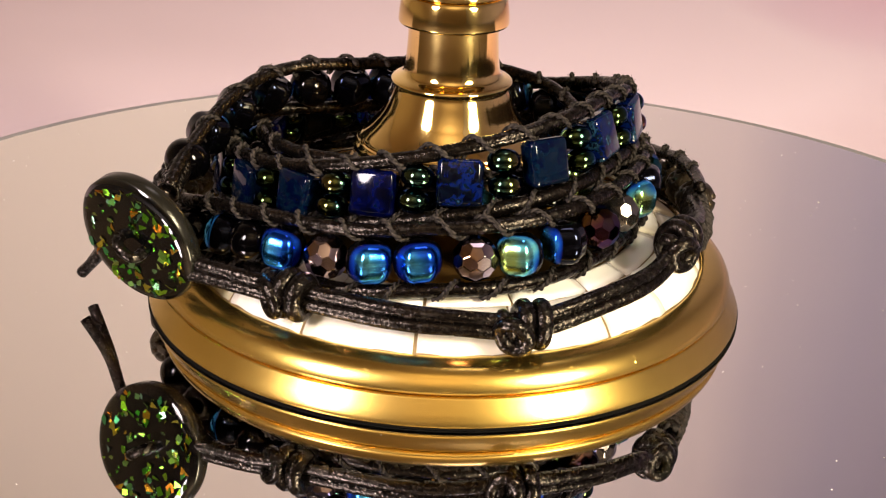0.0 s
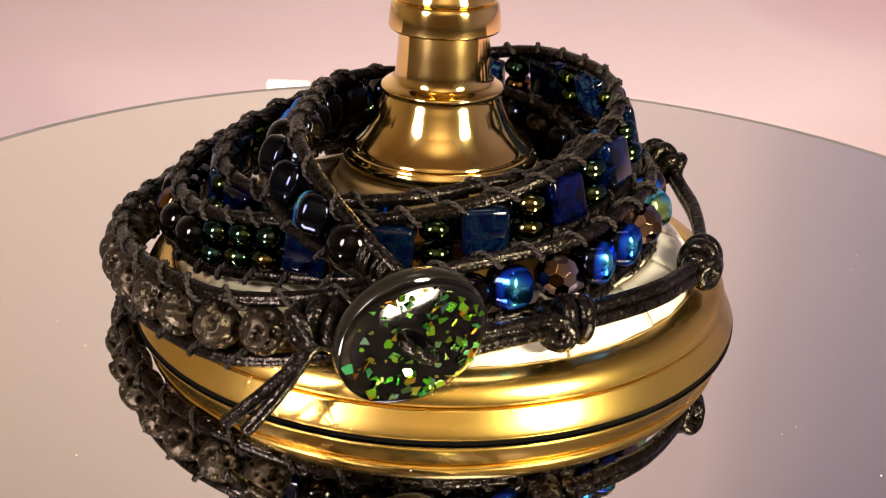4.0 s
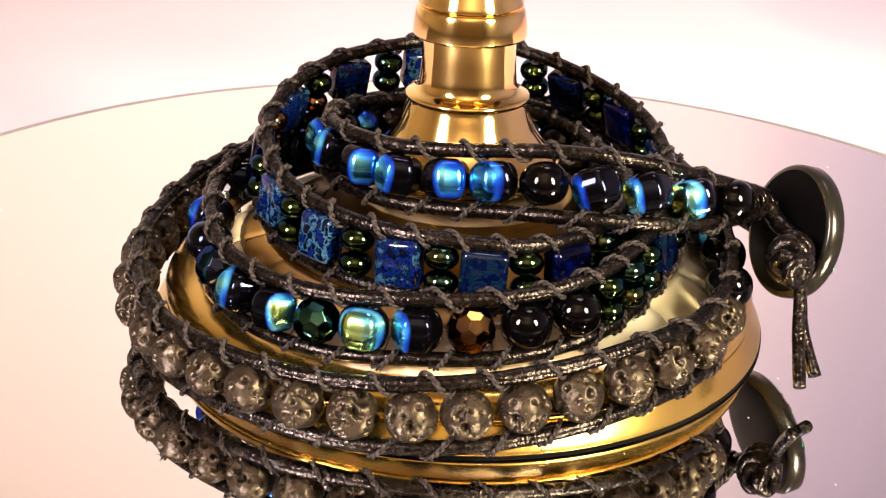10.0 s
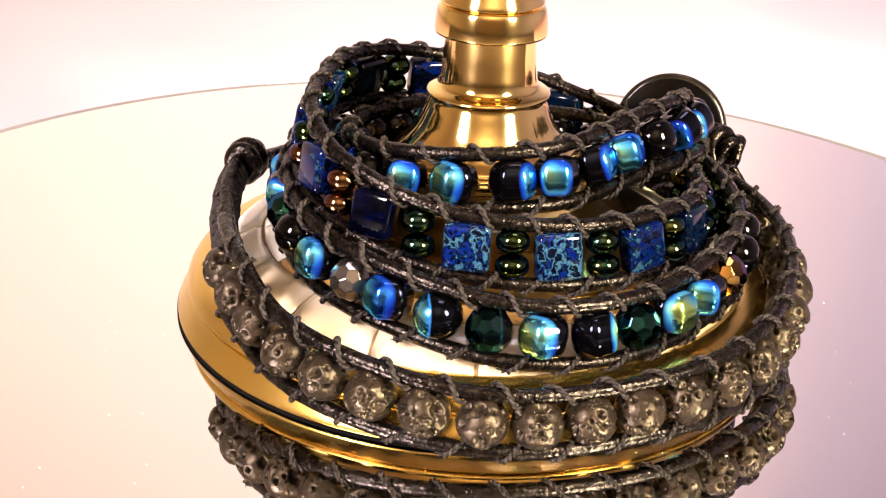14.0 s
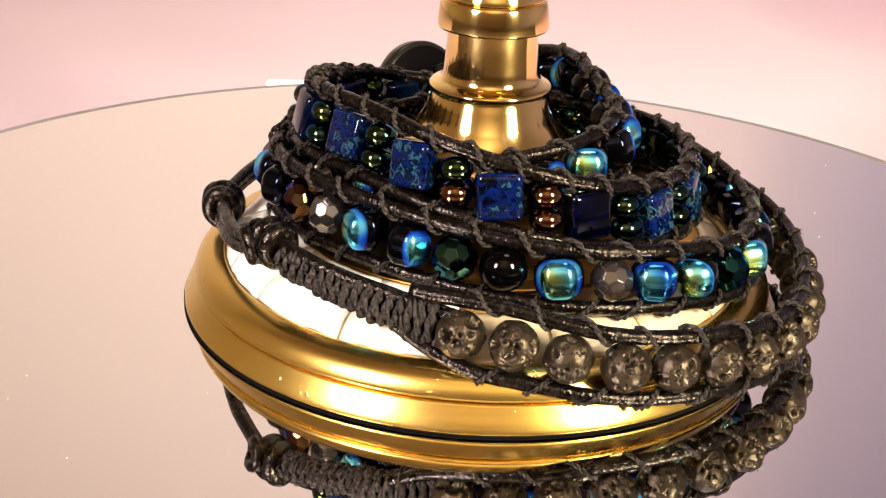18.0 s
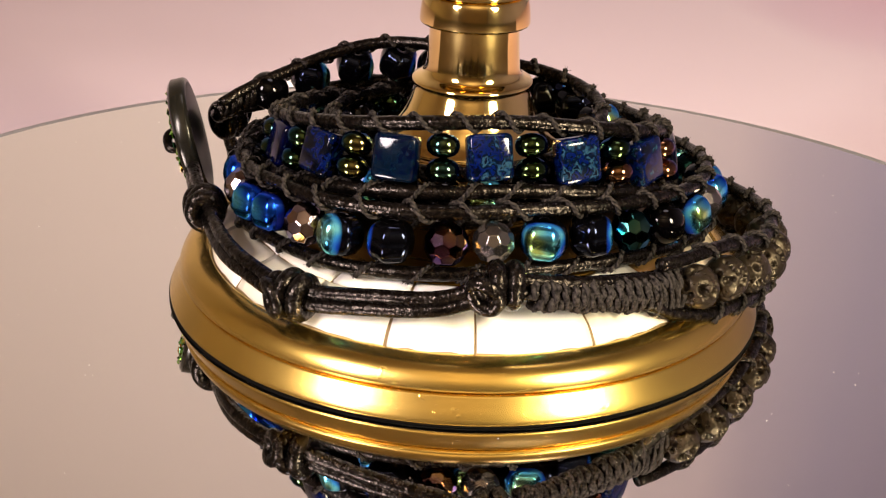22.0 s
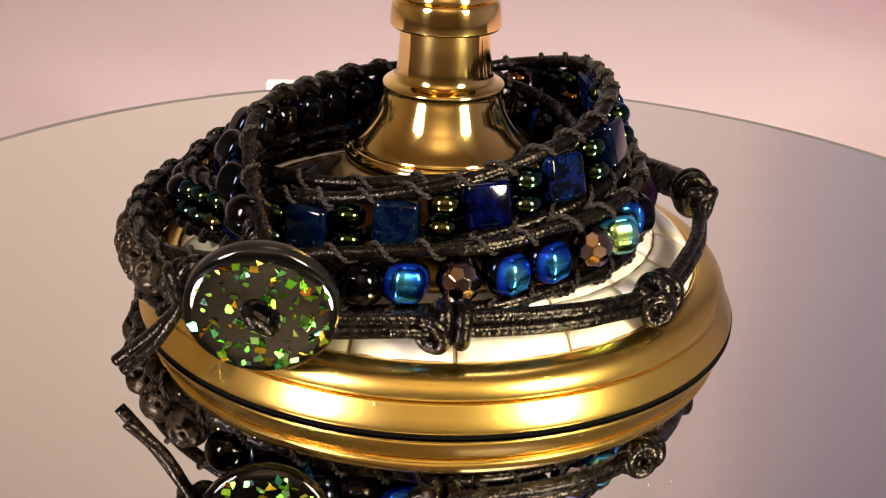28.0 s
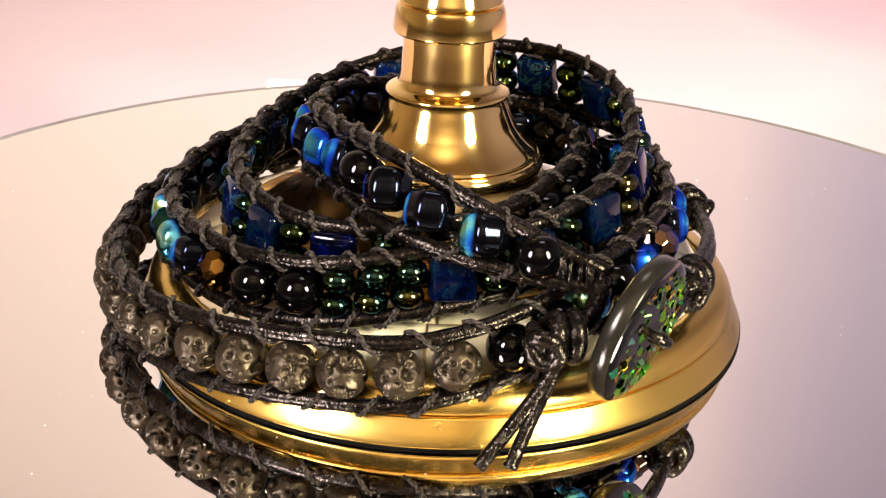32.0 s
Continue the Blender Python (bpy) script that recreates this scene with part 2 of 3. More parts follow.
facet_amber = make_coated("amber_facet_glass", [(0.0, (0.06, 0.025, 0.02)), (0.35, (0.30, 0.16, 0.03)), (0.6, (0.08, 0.04, 0.015)), (0.8, (0.18, 0.10, 0.03)), (1.0, (0.07, 0.025, 0.06))], -0.6, rough=0.07, slope=150.0, start=0.5)
facet_grey = material("gunmetal_facet_glass", (0.17, 0.15, 0.14), 0.16, 0.95, Coat_Weight=0.2)
facet_dark = make_coated("dark_green_facet_glass", [(0.0, (0.004, 0.03, 0.04)), (0.5, (0.01, 0.07, 0.06)), (1.0, (0.06, 0.12, 0.08))], 0.3, rough=0.08)
seed_green = make_coated("green_iris_glass", [(0.0, (0.035, 0.06, 0.016)), (0.3, (0.018, 0.065, 0.06)), (0.55, (0.085, 0.10, 0.024)), (0.8, (0.15, 0.105, 0.035)), (1.0, (0.03, 0.085, 0.08))], 0.05, rough=0.1)
seed_brown = make_coated("brown_iris_glass", [(0.0, (0.20, 0.09, 0.04)), (0.5, (0.24, 0.13, 0.05)), (1.0, (0.12, 0.13, 0.04))], 0.05, rough=0.1)
button_resin = material("black_resin", (0.0012, 0.0012, 0.0012), 0.07, 0.0, Coat_Weight=0.25, Coat_Roughness=0.05)
button_rim = material("dull_bronze", (0.020, 0.018, 0.013), 0.22, 0.6)
button_back = material("black_enamel", (0.0015, 0.0012, 0.0012), 0.35, 0.0, Specular_IOR_Level=0.06)
mirror_silver = material("mirror_silver", (0.93, 0.91, 0.90), 0.012, 1.0)
mirror_edge = material("ground_glass_edge", (0.24, 0.23, 0.22), 0.4)
dim_plaster = material("brown_plaster", (0.05, 0.035, 0.028), 0.9)
warm_plaster = material("warm_plaster", (0.64, 0.53, 0.38), 0.9)
table_wood = material("dark_table_wood", (0.045, 0.028, 0.018), 0.5)
# black for the foot ring: the shade in the gap put into its colour
foot_gap_black = material("black_foot_gap", (0.002, 0.0015, 0.001), 0.8, Specular_IOR_Level=0.1)
white_block = material("white_block", (0.86, 0.85, 0.82), 0.6)
lint = material("pale_lint", (0.75, 0.72, 0.68), 0.9)
cement = material("dark_inlay_cement", (0.20, 0.13, 0.05), 0.7)


# ---- mesh helpers ----
def mesh_of(b, name, mat, smooth=True):
    me = bpy.data.meshes.new(name)
    b.to_mesh(me)
    b.free()
    me.materials.append(mat)
    if smooth:
        me.polygons.foreach_set("use_smooth", [True] * len(me.polygons))
    return me


def part(name, b, mat, parent, label="", smooth=True, m=None):
    me = b if isinstance(b, bpy.types.Mesh) else mesh_of(b, name, mat, smooth)
    ob = new(name, me)
    ob.parent = parent
    if m is not None:
        ob.matrix_local = m
    if label:
        ob["label"] = label
    return ob


def lathe(profile, steps=64, cap=False, b=None):
    """Turns (radius, height) pairs, in metres, round the z axis."""
    b = b or bmesh.new()
    rings = []
    for r, z in profile:
        if r < 1e-7:
            rings.append([b.verts.new((0, 0, z))])
        else:
            rings.append([b.verts.new((r * math.cos(2 * math.pi * i / steps), r * math.sin(2 * math.pi * i / steps), z)) for i in range(steps)])
    for lo, hi in zip(rings, rings[1:]):
        for i in range(steps):
            j = (i + 1) % steps
            if len(lo) == 1 and len(hi) > 1:
                b.faces.new((lo[0], hi[j], hi[i]))
            elif len(hi) == 1 and len(lo) > 1:
                b.faces.new((lo[i], lo[j], hi[0]))
            elif len(lo) > 1:
                b.faces.new((lo[i], lo[j], hi[j], hi[i]))
    bmesh.ops.recalc_face_normals(b, faces=b.faces)
    return b


def smooth_path(points, per=8, closed=False):
    """A rounded line through the points (Catmull-Rom)."""
    pts = [Vector(p) for p in points]
    out = []
    n = len(pts)
    for i in range(n if closed else n - 1):
        p0, p1, p2, p3 = (pts[(i + k) % n] if closed else pts[min(max(i + k, 0), n - 1)] for k in (-1, 0, 1, 2))
        for k in range(per):
            t = k / per
            out.append(0.5 * (2 * p1 + (p2 - p0) * t + (2 * p0 - 5 * p1 + 4 * p2 - p3) * t * t + (3 * p1 - p0 - 3 * p2 + p3) * t ** 3))
    if not closed:
        out.append(pts[-1])
    return out


def tube(path, radius, sides=10, closed=False, b=None, rough=0.0):
    """A round cord along a path, with flat ends; rough: uneven thickness."""
    b = b or bmesh.new()
    n = len(path)
    rings, up = [], Vector((0, 0, 1))
    for i, p in enumerate(path):
        a, c = path[(i - 1) % n if closed else max(i - 1, 0)], path[(i + 1) % n if closed else min(i + 1, n - 1)]
        d = (c - a).normalized()
        if i == 0 and abs(d.z) > 0.9:
            up = Vector((1, 0, 0))
        s = d.cross(up)
        s = s.normalized() if s.length > 1e-6 else d.orthogonal().normalized()
        up = s.cross(d).normalized()
        rr = radius * (1 + rough * noise.noise(p * 900.0))
        rings.append([b.verts.new(p + rr * (math.cos(2 * math.pi * k / sides) * s + math.sin(2 * math.pi * k / sides) * up)) for k in range(sides)])
    for i in range(n if closed else n - 1):
        lo, hi = rings[i], rings[(i + 1) % n]
        for k in range(sides):
            b.faces.new((lo[k], lo[(k + 1) % sides], hi[(k + 1) % sides], hi[k]))
    if not closed:
        b.faces.new(rings[0][::-1])
        b.faces.new(rings[-1])
    bmesh.ops.recalc_face_normals(b, faces=b.faces)
    return b


def box(x0, x1, y0, y1, z0, z1):
    b = bmesh.new()
    bmesh.ops.create_cube(b, size=1.0)
    for v in b.verts:
        v.co = Vector(((x0 + x1) / 2 + v.co.x * (x1 - x0), (y0 + y1) / 2 + v.co.y * (y1 - y0), (z0 + z1) / 2 + v.co.z * (z1 - z0)))
    return b


# ---- the room ----
def structure(name, b, mat, label, smooth=False):
    return tagged(new(name, mesh_of(b, name, mat, smooth)), label, "", "", "structure")


def build_room():
    structure("floor", box(-0.92, 0.62, -1.3, 0.9, -0.06, -0.016), table_wood, "dark wooden table top")
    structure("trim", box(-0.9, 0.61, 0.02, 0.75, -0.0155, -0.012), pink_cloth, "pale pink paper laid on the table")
    b = bmesh.new()
    for y, z in ((0.40, -0.012), (0.40, 1.4)):
        for x, dy in ((-0.9, -0.08), (0.66, 0.3013), (0.66, 0.3213), (-0.9, -0.06)):
            b.verts.new((x, y + dy, z))
    b.verts.ensure_lookup_table()
    v = b.verts
    for q in ((0, 1, 5, 4), (1, 2, 6, 5), (2, 3, 7, 6), (3, 0, 4, 7), (0, 3, 2, 1), (4, 5, 6, 7)):
        b.faces.new([v[k] for k in q])
    bmesh.ops.recalc_face_normals(b, faces=b.faces)
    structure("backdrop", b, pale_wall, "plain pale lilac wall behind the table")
    structure("wall_left", box(-0.97, -0.92, -1.3, 0.9, -0.06, 1.4), warm_plaster, "plain wall")
    structure("wall_right", box(0.62, 0.67, -1.3, 0.685, -0.06, 1.4), pale_wall, "plain pale lilac wall")
    structure("wall_front", box(-0.97, 0.67, -1.35, -1.3, -0.06, 1.4), warm_plaster, "plain wall")
    structure("ceiling", box(-0.97, 0.67, -1.35, 0.9, 1.4, 1.45), warm_plaster, "plain cream ceiling")


build_room()


def build_block():
    """A made-up white block standing in for a bright patch at the mirror's edge."""
    b = box(-0.0432, -0.0338, 0.1045, 0.1070, -0.0120, -0.0015)
    bmesh.ops.bevel(b, geom=list(b.edges), offset=0.0006, segments=3, profile=0.5, affect="EDGES")
    tagged(new("eraser", mesh_of(b, "eraser", white_block)), "small plain white block, added for a bright patch behind the mirror", "eraser")


# ---- the round mirror ----
def build_mirror():
    top = tagged(new("round_mirror"), "round mirror with a ground edge lying under the candlestick", "mirror")
    c = pose(0.55 * MM, -1.9 * MM, 0)
    R = 104.3 * MM
    part("mirror_glass", lathe([(0, 0), (R - 1.7 * MM, 0), (R - 1.7 * MM, -1 * MM), (0, -1 * MM)], 160), mirror_silver, top, smooth=False, m=c)
    part("rim", lathe([(R - 1.7 * MM, 0.0), (R - 0.15 * MM, 0.0), (R, -0.15 * MM), (R, -4.0 * MM), (R - 1.7 * MM, -4.0 * MM), (R - 1.7 * MM, 0.0)], 160),
         mirror_edge, top, "pale ground glass edge", m=c)
    part("backing", lathe([(0, -1.1 * MM), (R - 1.8 * MM, -1.1 * MM), (R - 1.8 * MM, -4 * MM), (R - 12 * MM, -12 * MM), (0, -12 * MM)], 96), dim_plaster, top, m=c)
    # dust on the glass
    b, rnd = bmesh.new(), random.Random(8)
    for _ in range(190):
        r, a = 100 * MM * math.sqrt(rnd.random()), rnd.uniform(0, 6.283)
        size, lean = rnd.uniform(0.04, 0.13) * MM * (2.0 if rnd.random() < 0.06 else 1.0), rnd.uniform(0, 6.283)
        ring = [(r * math.cos(a) + size * rnd.uniform(0.5, 1.4) * math.cos(lean + k * 1.2566), r * math.sin(a) + size * rnd.uniform(0.5, 1.4) * math.sin(lean + k * 1.2566)) for k in range(5)]
        tip = b.verts.new((r * math.cos(a), r * math.sin(a), 0.09 * MM))
        foot = [b.verts.new((x, y, 0.01 * MM)) for x, y in ring]
        for k in range(5):
            b.faces.new((foot[k], foot[(k + 1) % 5], tip))
    part("dust", b, lint, top, "pale specks of dust", m=c)["kind"] = "stuff"
    return top


# ---- the brass candlestick ----
BX, BY = -2.2, 2.6


def dome(r):
    """Height of the inlaid shoulder, in millimetres, at a radius from the stem's axis."""
    return float(np.interp(r, [13, 14.5, 16.5, 20, 25, 30, 33.5, 35, 36.0, 36.6], [20.4, 18.4, 16.6, 14.4, 12.6, 11.3, 10.1, 9.2, 8.0, 7.2]))


def build_candlestick():
    top = tagged(new("candlestick"), "brass candlestick foot with a mother-of-pearl inlaid shoulder standing on the mirror", "candlestick")
    c = pose(BX * MM, BY * MM, 0)

    def turned(name, prof, mat, label="", steps=128):
        line = smooth_path([(r, 0, z) for r, z in prof], 4)
        return part(name, lathe([(p.x * MM, p.z * MM) for p in line], steps), mat, top, label, m=c)

    turned("foot", [(0, 0.02), (39.6, 0.02), (39.9, 0.15), (39.7, 0.4), (0, 0.4)], foot_gap_black, "recessed foot ring, coloured black for the gap's shade")
    turned("lower_band", [(39, 0.4), (41.7, 0.26), (42.2, 0.34), (42.4, 0.7), (42.0, 1.6), (41.5, 2.5), (41.05, 3.3), (40.8, 3.68), (40.3, 3.85), (39, 3.9)], brass_dark)
    turned("upper_band", [(39, 3.92), (40.3, 3.94), (40.75, 4.08), (40.95, 4.4), (40.75, 5.05), (40.35, 5.75), (39.75, 6.4), (38.9, 6.9), (37.8, 7.2), (37.0, 7.3), (36.7, 7.2), (36.6, 6.8), (30, 6.0)], brass_dark)
    turned("shoulder", [(36.6, 6.4)] + [(r, dome(r) - 0.5) for r in (36.4, 35.8, 35, 34.2, 33.5, 31, 28, 25, 22, 20, 18, 16.5, 15, 14.2)] + [(13, 19.9), (5, 19.9)], cement,
           "dark cement bed between the inlay pieces")
    turned("inner_shoulder", [(27.0, 11.6)] + [(r, dome(r)) for r in (26.8, 25, 23.5, 22, 20, 18, 16.5, 15.2)], brass_dim, "brown brass, darkened for the shade inside the coils")
    turned("stem_ring", [(8, 20.3), (12.9, 20.4), (13.4, 20.9), (13.45, 21.8), (13.1, 22.4), (12.4, 22.75), (8, 22.8)], brass)
    turned("stem_flare", [(8, 22.7), (12.2, 22.8), (12.5, 23.0), (12.25, 23.35), (11.3, 24.2), (10.3, 25.3), (9.4, 26.6), (8.75, 28.0), (8.25, 29.3), (7.9, 30.2), (7.6, 31.2), (6, 31.3)], brass)
    turned("neck", [(6, 30.45), (7.9, 30.5), (8.25, 30.65), (8.4, 30.95), (8.25, 31.3), (7.6, 31.65), (7.0, 31.95), (6.68, 32.4), (6.5, 33.2), (6.36, 34.8), (6.2, 37.3), (6.2, 39.3)], brass)
    turned("collar", [(6.0, 39.1), (7.2, 39.1), (7.45, 39.15), (7.56, 39.35), (7.56, 39.8), (7.48, 40.8), (7.3, 42.0), (7.05, 42.8), (6.6, 43.1), (6.0, 43.2)], brass)
    turned("upper_stem", [(5.6, 43.1), (6.8, 43.2), (6.9, 43.6), (6.5, 44.6), (5.8, 46.5), (5.2, 50.0), (4.8, 62.0), (7.5, 64.0), (7.8, 66.0), (0, 66.5)], brass)

    # pearl pieces: two rings with open joints
    def piece(r0, r1, a0, a1, seed):
        b = bmesh.new()
        rnd = random.Random(seed)
        nr, na = 6, 8
        grid = {}
        for i in range(nr + 1):
            for j in range(na + 1):
                r = r0 + (r1 - r0) * i / nr
                a = a0 + (a1 - a0) * j / na
                edge = i in (0, nr) or j in (0, na)
                wob = rnd.uniform(-0.13, 0.07) if edge else 0
                h = dome(r) - (0.16 if edge else 0.02)
                grid[i, j] = b.verts.new(((r + wob) * MM * math.cos(a), (r + wob) * MM * math.sin(a), h * MM))
        for i in range(nr):
            for j in range(na):
                b.faces.new((grid[i, j], grid[i + 1, j], grid[i + 1, j + 1], grid[i, j + 1]))
        loop = [e for e in b.edges if len(e.link_faces) == 1]
        g = bmesh.ops.extrude_edge_only(b, edges=loop)
        for v in g["geom"]:
            if isinstance(v, bmesh.types.BMVert):
                v.co.z -= 0.7 * MM
        bmesh.ops.recalc_face_normals(b, faces=b.faces)
        return b

    joints = [-117.7, -94.5, -74.0, -53.9, -36.2, -11.3] + [-11.3 + 21.13 * i for i in range(1, 13)]
    k = 0
    for r0, r1, jitter in ((30.7, 36.35, 0.6), (27.2, 30.3, 2.5)):
        rnd = random.Random(k + 3)
        edges = [radians(j + rnd.uniform(-jitter, jitter)) for j in joints[:-1]]
        edges.append(edges[0] + 2 * math.pi)
        for a0, a1 in zip(edges, edges[1:]):
            gap = 0.22 / r1
            # pieces under the bracelet on these sides use the shade-darkened shells
            part("inlay_piece", piece(r0, r1, a0 + gap * rnd.uniform(0.6, 1.4), a1 - gap * rnd.uniform(0.6, 1.4), k), shaded_amber_pearl if r1 < 31 and 20 < math.degrees((a0 + a1) / 2) < 150 else cream_pearl if 10 < math.degrees((a0 + a1) / 2) < 150 else shaded_olive_pearl if 150 <= math.degrees((a0 + a1) / 2) < 222 else pearl, top, m=c)
            k += 1
    return top


# ---- the wrap bracelet ----
# the upper cord's line: turn in degrees, radius and height in millimetres
UPPER = [(8, 34.3, 15.8), (27, 37.4, 15.3), (44, 42.0, 12.8), (59, 45.2, 11.5), (78, 47.5, 9.7), (100, 47.7, 9.4), (113, 47.9, 9.8), (127, 47.6, 10.8),
         (144, 46.2, 11.9), (158, 45.0, 12.9), (173, 43.6, 13.5), (190, 39.8, 15.6), (206, 34.8, 18.0), (220, 31.9, 19.1), (246, 29.2, 20.1), (259, 27.7, 20.8),
         (285, 26.2, 21.4), (315, 24.2, 21.9), (345, 23.7, 21.9), (359, 24.5, 21.5), (385, 28.1, 20.5), (405, 32.1, 19.4), (420, 35.0, 18.6), (446, 39.5, 16.6),
         (465, 40.0, 16.2), (482, 39.4, 17.0), (501, 38.7, 17.6), (517, 37.0, 18.8), (528, 34.7, 20.0)]
UPPER2 = [(550, 30.6, 21.8), (570, 27.8, 23.6), (590, 25.8, 25.8), (612, 23.3, 28.0), (645, 21.0, 30.7), (672, 19.6, 31.9), (703, 19.3, 31.9), (734, 23.0, 30.2),
          (760, 26.2, 27.3), (785, 28.0, 24.3), (804, 29.3, 22.9), (826, 31.2, 22.1), (845, 32.6, 21.9), (864, 33.0, 21.3), (877, 31.6, 21.2), (897, 27.5, 22.0),
          (918, 23.1, 22.8), (936, 18.6, 23.2), (965, 16.4, 23.4), (1020, 16.0, 23.8), (1080, 16.3, 25.0), (1110, 17.3, 26.3), (1130, 18.5, 27.2), (1165, 19.8, 28.2),
          (1187, 20.4, 28.5), (1210, 20.9, 29.0), (1225, 22.5, 29.5), (1236, 25.2, 29.9), (1250, 29.5, 29.3)]
UPPER3 = [(1262, 33.0, 27.4), (1272, 36.2, 24.9), (1280, 39.5, 22.6), (1285, 41.5, 20.8)]
# from the upper to the lower cord: turn, outwards, upwards
ACROSS = [(8, 0.3, -7.6), (20, 1.4, -8.6), (44, 0.6, -8.1), (78, 0.6, -7.0), (104, 0.7, -6.8), (120, 0.5, -7.8), (150, 0.5, -8.0), (175, 0.3, -8.0), (206, 0.6, -7.8), (275, 0.8, -8.0),
          (308, 0.3, -8.3), (371, 0.6, -7.6), (440, 1.0, -7.0), (480, 0.9, -7.2), (530, 1.2, -7.2), (590, 1.2, -7.4), (640, 2.6, -8.0), (690, 2.2, -8.4),
          (740, 1.8, -8.0), (800, 1.4, -7.4), (870, 1.2, -7.0), (936, 1.0, -6.5), (1080, 1.0, -6.5), (1190, 1.7, -7.0), (1225, 2.8, -7.2), (1240, 4.2, -7.2), (1255, 3.6, -7.0), (1266, 2.5, -6.0), (1280, 1.0, -3.2), (1285, 0.5, -1.8)]


def line_through(rows):
    xs = np.array([r[0] for r in rows], float)
    ys = np.array([r[1:] for r in rows], float)
    d = np.gradient(ys, xs, axis=0)

    def at(x):
        i = int(np.clip(np.searchsorted(xs, x) - 1, 0, len(xs) - 2))
        h = xs[i + 1] - xs[i]
        t = (x - xs[i]) / h
        return ((2 * t ** 3 - 3 * t * t + 1) * ys[i] + (t ** 3 - 2 * t * t + t) * h * d[i] + (-2 * t ** 3 + 3 * t * t) * ys[i + 1] + (t ** 3 - t * t) * h * d[i + 1])
    return at


upper_at, across_at = line_through(UPPER + UPPER2 + UPPER3), line_through(ACROSS)


def cord_point(turn, lower=False, share=None):
    r, z = upper_at(turn)
    k = (1.0 if lower else 0.0) if share is None else share
    dr, dz = across_at(turn)
    a = radians(turn)
    r += dr * k
    z = max(z + dz * k, 0.9)
    return Vector((r * math.cos(a), r * math.sin(a), z)) * MM


def strip_frame(turn):
    """Place between the cords: x back along the strip, y outwards, z from the lower cord to the upper."""
    lo, hi = cord_point(turn, True), cord_point(turn)
    x = (cord_point(turn + 1, share=0.5) - cord_point(turn - 1, share=0.5)).normalized()
    z = (hi - lo).normalized()
    y = x.cross(z).normalized()
    x = y.cross(z).normalized()
    m = Matrix((x, y, z)).transposed().to_4x4()
    m.translation = (lo + hi) / 2
    return m, (hi - lo).length


CORD = 0.94 * MM


def lava_mesh(seed):
    b = bmesh.new()
    bmesh.ops.create_icosphere(b, subdivisions=5, radius=1.0)
    rnd = random.Random(seed)
    pits = []
    for _ in range(64):
        d = Vector((rnd.gauss(0, 1), rnd.gauss(0, 1), rnd.gauss(0, 1))).normalized()
        big = rnd.random() < 0.08
        pits.append((d, rnd.uniform(0.20, 0.32) if big else rnd.uniform(0.07, 0.16), rnd.uniform(0.22, 0.34) if big else rnd.uniform(0.16, 0.32)))
    off = Vector((seed * 7.3, 0, 0))
    for v in b.verts:
        d = v.co.normalized()
        h = 1.0 + 0.05 * noise.noise(d * 1.6 + off) + 0.02 * noise.noise(d * 6 + off)
        for p, w, depth in pits:
            a = d.angle(p)
            if a < w:
                t = a / w
                h -= depth * (1 - t ** 3.2)
        v.co = d * h * 3.02 * MM
    return mesh_of(b, "lava_bead", lava)


def barrel_mesh(mat, r=3.0, h=5.0, panels=0):
    prof = [(0.45, -h / 2 + 0.15), (0.6, -h / 2)]
    for k in range(1, 12):
        a = -math.pi / 2 + math.pi * k / 12
        prof.append((r * (abs(math.cos(a)) ** (0.52 if panels else 0.80)), h / 2 * math.copysign(abs(math.sin(a)) ** 0.9, math.sin(a))))
    prof += [(0.6, h / 2), (0.45, h / 2 - 0.15)]
    b = lathe([(x * MM, z * MM) for x, z in prof], 48 if panels else 28)
    if panels:
        # flats round the bead, like a cushion-cut stone
        step = 2 * math.pi / panels
        for v in b.verts:
            a = math.atan2(v.co.y, v.co.x)
            off = (a + step / 2) % step - step / 2
            flat = math.cos(step / 2) * 1.055 / math.cos(off)
            k = min(1.0, flat)
            v.co.x *= k
            v.co.y *= k
    return mesh_of(b, "bead", mat)


def facet_mesh(mat, r=2.95):
    """A round bead cut into hexagons and pentagons."""
    ball, b = bmesh.new(), bmesh.new()
    bmesh.ops.create_icosphere(ball, subdivisions=2, radius=1.0)
    for f in ball.faces:
        d = f.normal.dot(f.verts[0].co)
        b.verts.new(f.normal / d * r * 0.93 * MM)
    ball.free()
    bmesh.ops.convex_hull(b, input=b.verts)
    bmesh.ops.dissolve_limit(b, angle_limit=0.03, verts=b.verts, edges=b.edges)
    bmesh.ops.bevel(b, geom=list(b.edges), offset=0.07 * MM, segments=1, affect="EDGES")
    return mesh_of(b, "faceted_bead", mat, False)


def tile_mesh(mat):
    b = bmesh.new()
    bmesh.ops.create_cube(b, size=1.0)
    for v in b.verts:
        v.co = Vector((v.co.x * 5.7, v.co.y * 3.0, v.co.z * 5.9)) * MM
    bmesh.ops.bevel(b, geom=list(b.edges), offset=0.75 * MM, segments=4, profile=0.5, affect="EDGES")
    for v in b.verts:
        v.co.y *= 1.0 + 0.10 * (1 - (v.co.x / (2.85 * MM)) ** 2) * (1 - (v.co.z / (2.95 * MM)) ** 2)
    return mesh_of(b, "tile_bead", mat)


def seed_mesh(mat):
    return barrel_mesh(mat, 2.1, 3.0)


